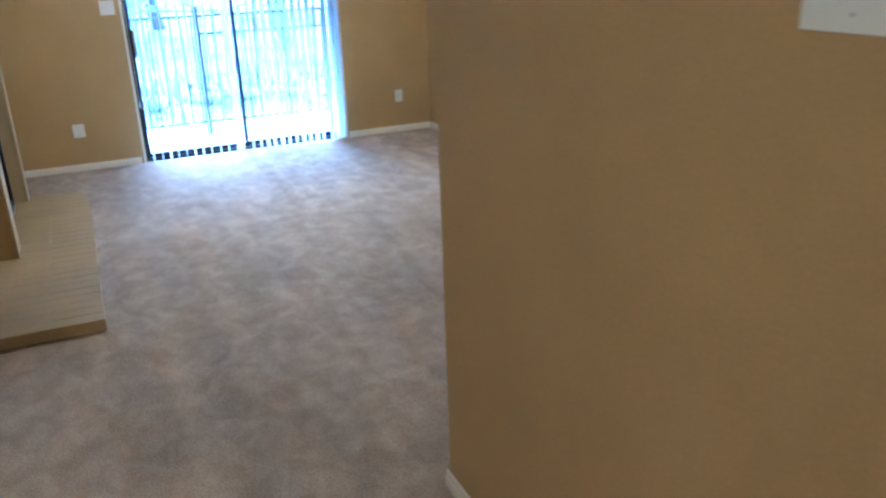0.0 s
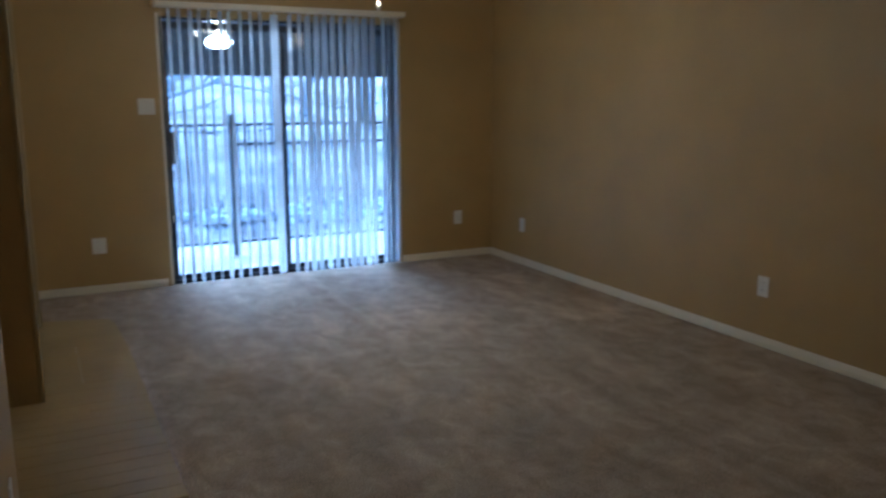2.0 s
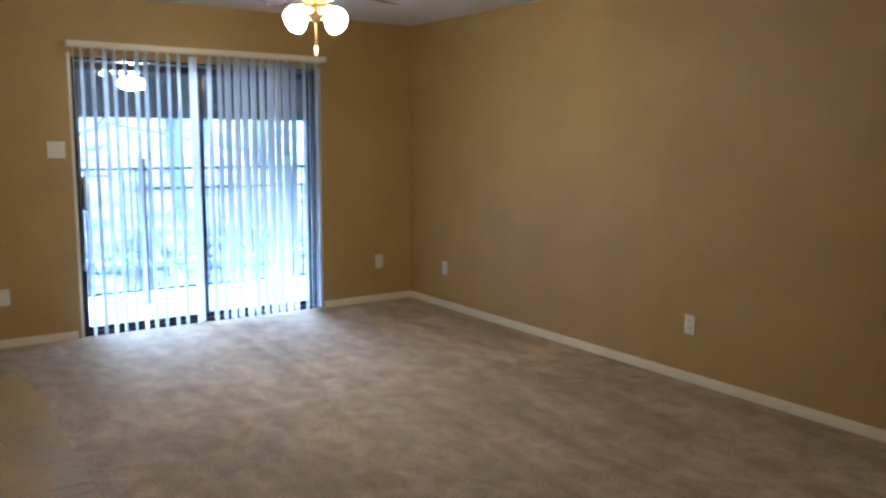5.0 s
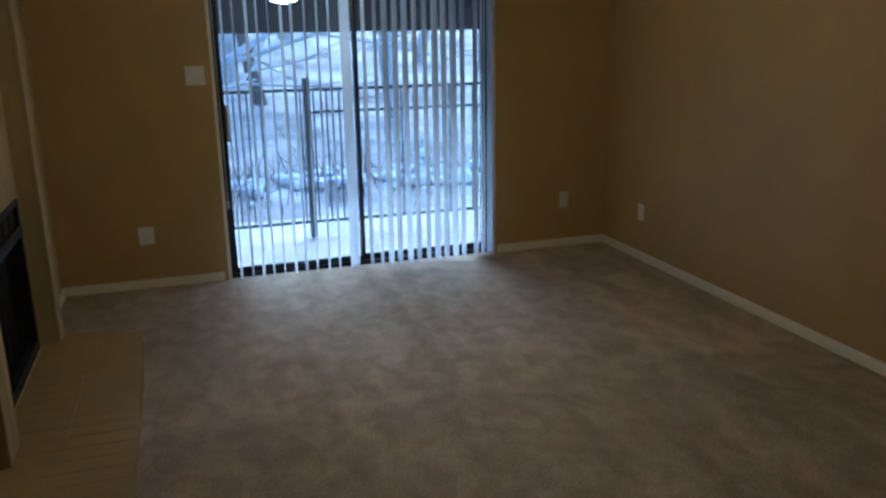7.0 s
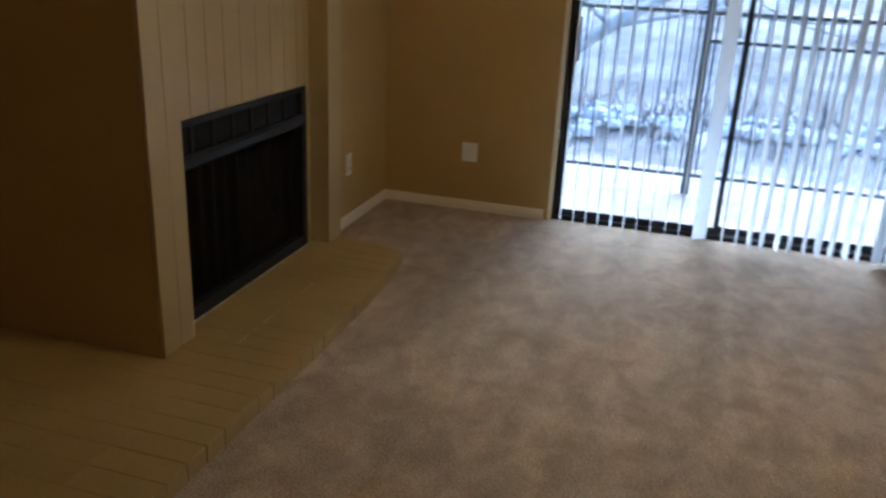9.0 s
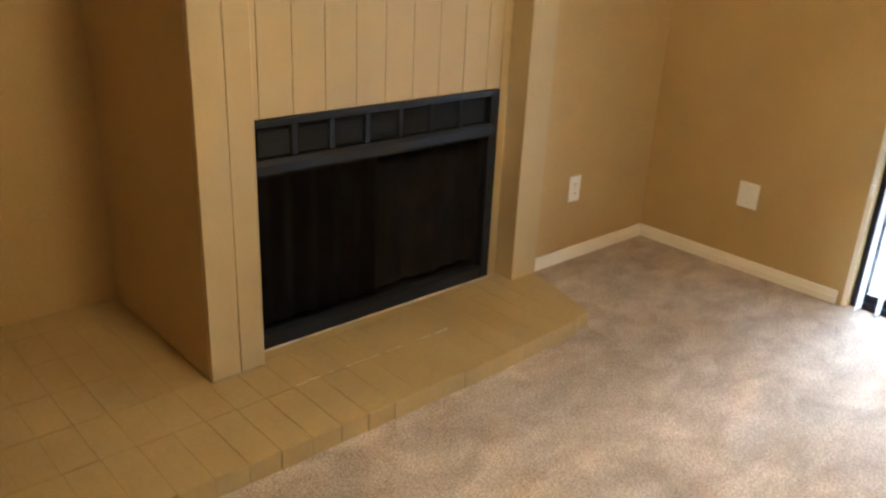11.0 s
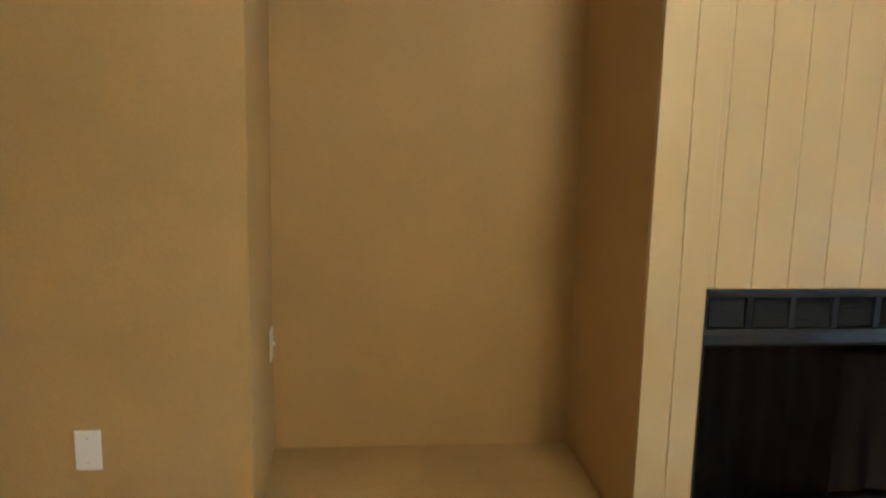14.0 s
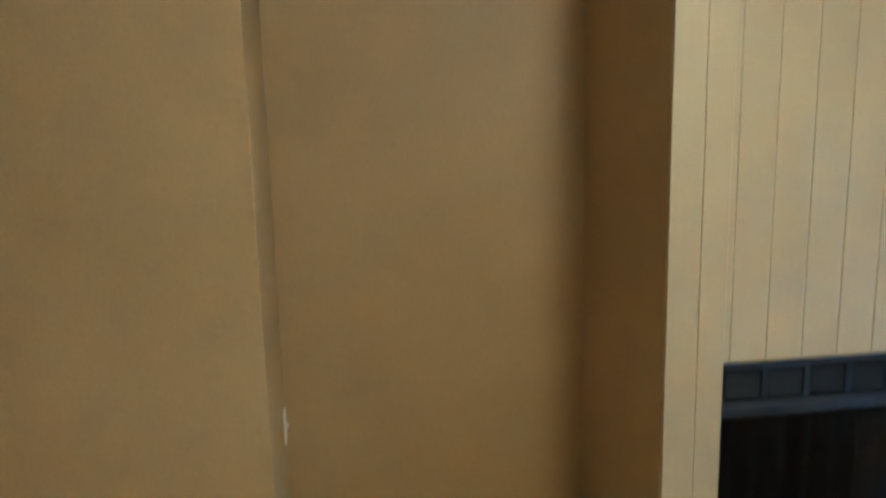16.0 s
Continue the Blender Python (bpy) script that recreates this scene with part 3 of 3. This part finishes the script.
# ---- outdoors ----
solid("patio", boxed(-3.0, YN + T, -0.75, 5.0, 1.85, -0.03), CONCRETE, "pale bare concrete patio", "patio", "structure")
solid("porch_roof", boxed(-3.0, YN + T, 2.12, 5.0, 1.60, 2.3), PORCH, "grey timber porch ceiling", "porch", "structure")
solid("porch_beam", boxed(-3.0, 1.50, 1.61, 5.0, 1.62, 2.118), PORCH, "deep grey timber beam at the porch edge", "beam", "structure")
solid("wall_outer", boxed(-3.0, YN + T, -0.029, -2.9, 1.5, 2.118), SIDING, "grey sided porch end wall", "wall", "structure")

lantern = base("porch_light", (0.52, 0.45, 2.12), "lit white glass porch light under the timber ceiling", "porch light")
bm = bmesh.new()
lathe(bm, [(0.018, 1.90), (0.018, 2.085), (0.06, 2.09), (0.065, 2.119)], (0.52, 0.45, 0), 16)
part("stem", bm, BRASS, lantern, smooth=True)
bm = bmesh.new()
lathe(bm, [(0.03, 1.80), (0.085, 1.815), (0.108, 1.845), (0.09, 1.88), (0.04, 1.90)], (0.52, 0.45, 0), 20)
part("globe", bm, PORCHGLASS, lantern, "lit white glass globe", smooth=True)

RY = 1.12
rail = base("railing", (0.8, RY, -0.03), "iron patio railing with thin pickets, door glare painted in as blue-grey", "railing")
for x, r in ((-1.6, 0.022), (0.735, 0.027), (3.3, 0.022)):
    part("post", boxed(x - r, RY - r, -0.03, x + r, RY + r, 1.26, bevel=0.003), IRON, rail)
for x0, x1 in ((-1.578, 0.708), (0.762, 3.278)):
    part("top_rail", boxed(x0, RY - 0.014, 1.155, x1, RY + 0.014, 1.18), IRON, rail)
    part("bottom_rail", boxed(x0, RY - 0.012, 0.085, x1, RY + 0.012, 0.108), IRON, rail)
part("middle_rail", boxed(0.762, RY - 0.011, 0.98, 3.278, RY + 0.011, 1.002), IRON, rail)
picket = mesh_of("picket", boxed(-0.006, -0.006, 0.108, 0.006, 0.006, 1.155), IRON)
for k in range(46):
    x = -1.5 + 0.104 * k
    if abs(x - 0.735) < 0.05:
        continue
    ob = new("picket", picket)
    ob.parent = rail
    ob.matrix_parent_inverse = rail.matrix_world.inverted()
    ob.matrix_basis = pose(x, RY, 0)

# ground rises away from the patio
def land(x, y):
    far = max(0.0, y - 7.0)
    return -0.55 + 0.03 * max(0.0, y - 1.8) + 0.17 * far - 0.0011 * min(far, 70) ** 2 + 0.25 * noise.noise(Vector((x * 0.15, y * 0.15, 3))) * max(0.0, min(1, (y - 1.6) / 4))


bm, nx, ny = bmesh.new(), 60, 100
grid = [[None] * (ny + 1) for _ in range(nx + 1)]
for i in range(nx + 1):
    for j in range(ny + 1):
        x = 400 * (2 * i / nx - 1) ** 3 + 0.6
        y = 4.0 + 700 * (2 * j / ny - 1) ** 3
        grid[i][j] = bm.verts.new((x, y, land(x, y)))
for i in range(nx):
    for j in range(ny):
        bm.faces.new((grid[i][j], grid[i + 1][j], grid[i + 1][j + 1], grid[i][j + 1]))
solid("ground", bm, SNOWY, "winter ground with patches of snow", "ground", "structure", smooth=True)


def grow(bm, a, way, length, r, depth, rng, split=3):
    b = a + way * length
    rod(bm, a, b, r, r * 0.68, sides=6 if depth > 1 else 4)
    if depth == 0:
        return
    for _ in range(split):
        turn = Vector((rng.gauss(0, 1), rng.gauss(0, 1), rng.gauss(0.25, 0.6))).normalized()
        grow(bm, a + way * length * rng.uniform(0.65, 1.0), (way + turn * rng.uniform(0.45, 0.9)).normalized(), length * rng.uniform(0.55, 0.85), r * 0.58, depth - 1, rng, split)


def tree(x, y, height, r, seed, lean=0.0, mat=None):
    rng = random.Random(seed)
    z = land(x, y) - 0.1
    ob = base("tree", (x, y, z), "bare winter tree with pale snow-dusted bark", "tree", "bare trees")
    trunk, crown = bmesh.new(), bmesh.new()
    at, way = Vector((x, y, z)), Vector((lean, 0, 1)).normalized()
    for k in range(4):
        step = way * height * 0.13
        rod(trunk, at, at + step, r * (1 - 0.15 * k), r * (0.85 - 0.15 * k), sides=10)
        at = at + step
        for _ in range(2 if k else 1):
            turn = Vector((rng.gauss(0, 1), rng.gauss(0, 1), rng.uniform(0.3, 0.9))).normalized()
            grow(crown, at, turn, height * 0.24, r * 0.32, 3, rng)
        way = (way + Vector((rng.gauss(0, 0.12), rng.gauss(0, 0.12), 0))).normalized()
    grow(crown, at, way, height * 0.26, r * 0.36, 3, rng)
    part("trunk", trunk, mat or PAVING, ob)
    part("limbs", crown, mat or PAVING, ob)


for args in ((-2.1, 7.4, 7.5, 0.13, 11, 1.3), (3.6, 9.5, 9, 0.17, 4, -0.1), (0.8, 12.5, 10, 0.2, 7, 0.05), (-3.2, 12, 10, 0.18, 21, 0.1), (6.8, 13, 10, 0.2, 31, -0.05), (2.6, 17, 12, 0.22, 41, 0), (-1.2, 18.5, 12, 0.22, 51, 0)):
    tree(*args)
for k in range(11):
    tree(-5.5 + 1.35 * k, 10.5 + 3.1 * ((k * 7) % 5), 7 + (k * 5) % 4, 0.10 + 0.02 * (k % 3), 100 + k, 0.1 * ((k * 3) % 5 - 2), BARK if k % 2 else None)

rng = random.Random(9)
bm = bmesh.new()
for k in range(150):
    x, y = rng.uniform(-26, 34), rng.uniform(22, 60)
    a = Vector((x, y, land(x, y) - 0.3))
    hgt = rng.uniform(6, 12)
    lean = Vector((rng.gauss(0, 0.06), 0, 1)).normalized()
    rod(bm, a, a + lean * hgt, rng.uniform(0.08, 0.2), 0.03, sides=5)
    for _ in range(9):
        s = a + lean * hgt * rng.uniform(0.3, 0.95)
        rod(bm, s, s + Vector((rng.gauss(0, 1), rng.gauss(0, 0.6), rng.uniform(0.2, 1.2))).normalized() * rng.uniform(1, 3.2), 0.035, 0.01, sides=3)
solid("woods", bm, BARK, "bare grey winter woods on the slope", "woods", "stuff")

rng = random.Random(3)
bm = bmesh.new()
for k in range(230):
    x = rng.uniform(-5, 8)
    y = 5.3 + 0.1 * x + rng.gauss(0, 0.55)
    size = rng.uniform(0.03, 0.13)
    made = bmesh.ops.create_icosphere(bm, subdivisions=1, radius=1)["verts"]
    for v in made:
        wob = 1 + 0.5 * noise.noise(v.co * 1.3 + Vector((k * 3.1, 0, 0)))
        v.co = Vector((x + v.co.x * size * wob * 1.5, y + v.co.y * size * wob, land(x, y) + size * 0.6 + rng.uniform(0, 0.02) + v.co.z * size * wob * 0.8))
solid("snow_clumps", bm, SNOW, "lumps of snow caught in the low brush", "snow", "stuff")
bm = bmesh.new()
for k in range(700):
    x = rng.uniform(-6, 9)
    y = 5.5 + 0.1 * x + rng.gauss(0, 0.9)
    a = Vector((x, y, land(x, y)))
    rod(bm, a, a + Vector((rng.gauss(0, 0.16), rng.gauss(0, 0.16), rng.uniform(0.12, 0.5))), 0.009, 0.004, sides=3)
solid("brush", bm, BARK, "low bare winter brush along the bank", "brush", "stuff")

house = base("neighbour_house", (1.9, 24, land(1.9, 24)), "low grey house with a snowy roof among trees", "house")
hx, hy, hz = 1.6, 24.0, land(1.9, 24) - 0.4
part("wall", boxed(hx - 3.4, hy, hz, hx + 3.4, hy + 5, hz + 2.9), SIDING, house)
bm = bmesh.new()
pr = [(hy - 0.5, hz + 2.85), (hy + 2.5, hz + 4.2), (hy + 5.5, hz + 2.85), (hy + 5.5, hz + 2.7), (hy - 0.5, hz + 2.7)]
r2 = [[bm.verts.new((x, y, z)) for y, z in pr] for x in (hx - 3.8, hx + 3.8)]
for k in range(5):
    bm.faces.new((r2[0][k], r2[0][(k + 1) % 5], r2[1][(k + 1) % 5], r2[1][k]))
bm.faces.new(r2[0])
bm.faces.new(reversed(r2[1]))
part("roof", bm, SNOW, house, "snow-covered roof")
for x in (-2.2, 0.1, 2.2):
    win = part("window", boxed(hx + x - 0.45, hy - 0.04, hz + 1.0, hx + x + 0.45, hy - 0.002, hz + 2.1), TRIM, house)
    part("pane", boxed(hx + x - 0.38, hy - 0.05, hz + 1.07, hx + x + 0.38, hy - 0.041, hz + 2.03), DARK, win)

# ---- hearth bricks ----
def brick_mesh(xa0, xb0, xa1, xb1, w, bevel):
    """A brick whose ends may slope: west ends xa0, xb0 and east ends xa1, xb1 at its two sides."""
    bm = bmesh.new()
    rows = [[bm.verts.new((x, y, z)) for x, y in ((xa0, -w), (xa1, -w), (xb1, w), (xb0, w))] for z in (0.001, HZ)]
    for k in range(4):
        bm.faces.new((rows[0][k], rows[0][(k + 1) % 4], rows[1][(k + 1) % 4], rows[1][k]))
    bm.faces.new(rows[0])
    bm.faces.new(rows[1])
    bmesh.ops.bevel(bm, geom=bm.edges[:], offset=bevel, segments=2, affect="EDGES")
    return mesh_of("brick", bm, BRICK)


rng = random.Random(12)
pitch = 0.0984
tight = [brick_mesh(-0.1, -0.1, 0.1, 0.1, pitch / 2 - g, b) for g, b in ((0.0002, 0.0005), (0.0003, 0.0008), (0.0005, 0.0012))]
for j in range(27):
    y0 = -3.58 + j * pitch
    y = y0 + pitch / 2
    back = hearth_back(y)
    fa, fb_ = hearth_front(y0 + 0.0007), hearth_front(y0 + pitch - 0.0007)
    if min(fa, fb_) - back < 0.012:
        fb_ = max(fb_, back + 0.012)
        fa = max(fa, back + 0.012)
    fa, fb_ = fa + rng.uniform(-0.002, 0.002), fb_ + rng.uniform(-0.002, 0.002)
    x1, first = min(fa, fb_) - 0.255, True
    half = pitch / 2 - rng.choice((0.0002, 0.0003, 0.0003, 0.0005, 0.0005, 0.0016))
    while first or x1 - back > 0.03:
        if first:
            x0 = max(x1, back)
            me, at = brick_mesh(x0 - x0, 0.0, fa - x0, fb_ - x0, half, rng.choice((0.0008, 0.0010, 0.0014, 0.0024)) if min(fa, fb_) - x0 > 0.03 else 0.0009), x0
        else:
            x0 = max(x1 - 0.2, back)
            me, at = (rng.choice(tight), (x0 + x1) / 2) if x1 - x0 > 0.198 else (brick_mesh(0, 0, x1 - x0, x1 - x0, pitch / 2 - 0.0002, 0.0005), x0)
        ob = new("brick", me)
        ob.parent = hearth
        ob.matrix_parent_inverse = hearth.matrix_world.inverted()
        ob.matrix_basis = pose(at, y, rng.uniform(-0.0003, 0.0003), 0, 0, rng.uniform(-0.05, 0.05))
        x1, first = x0 - 0.0005, False

# bare pale mortar where paint has chipped off a joint, and caulk under the firebox
y = -2.19
while y < -1.55:
    step = rng.uniform(0.012, 0.05)
    if rng.random() < 0.6:
        w = rng.uniform(0.0006, 0.0018)
        x = -0.774 + rng.uniform(-0.002, 0.002)
        part("mortar_chip", boxed(x - w, y, HZ - 0.004, x + w, y + step * 0.92, HZ + 0.0014), CHIPPED, hearth, "bared pale mortar")
    y += step
bm = bmesh.new()
y = F0
while y < F1 - 0.02:
    step = rng.uniform(0.03, 0.09)
    box(bm, XI + 0.0085, y, HZ - 0.004, XI + 0.0125 + rng.uniform(0, 0.002), min(y + step, F1), HZ + rng.uniform(0.002, 0.005))
    y += step
part("caulk_line", bm, CHIPPED, hearth, "pale caulk line under the firebox")
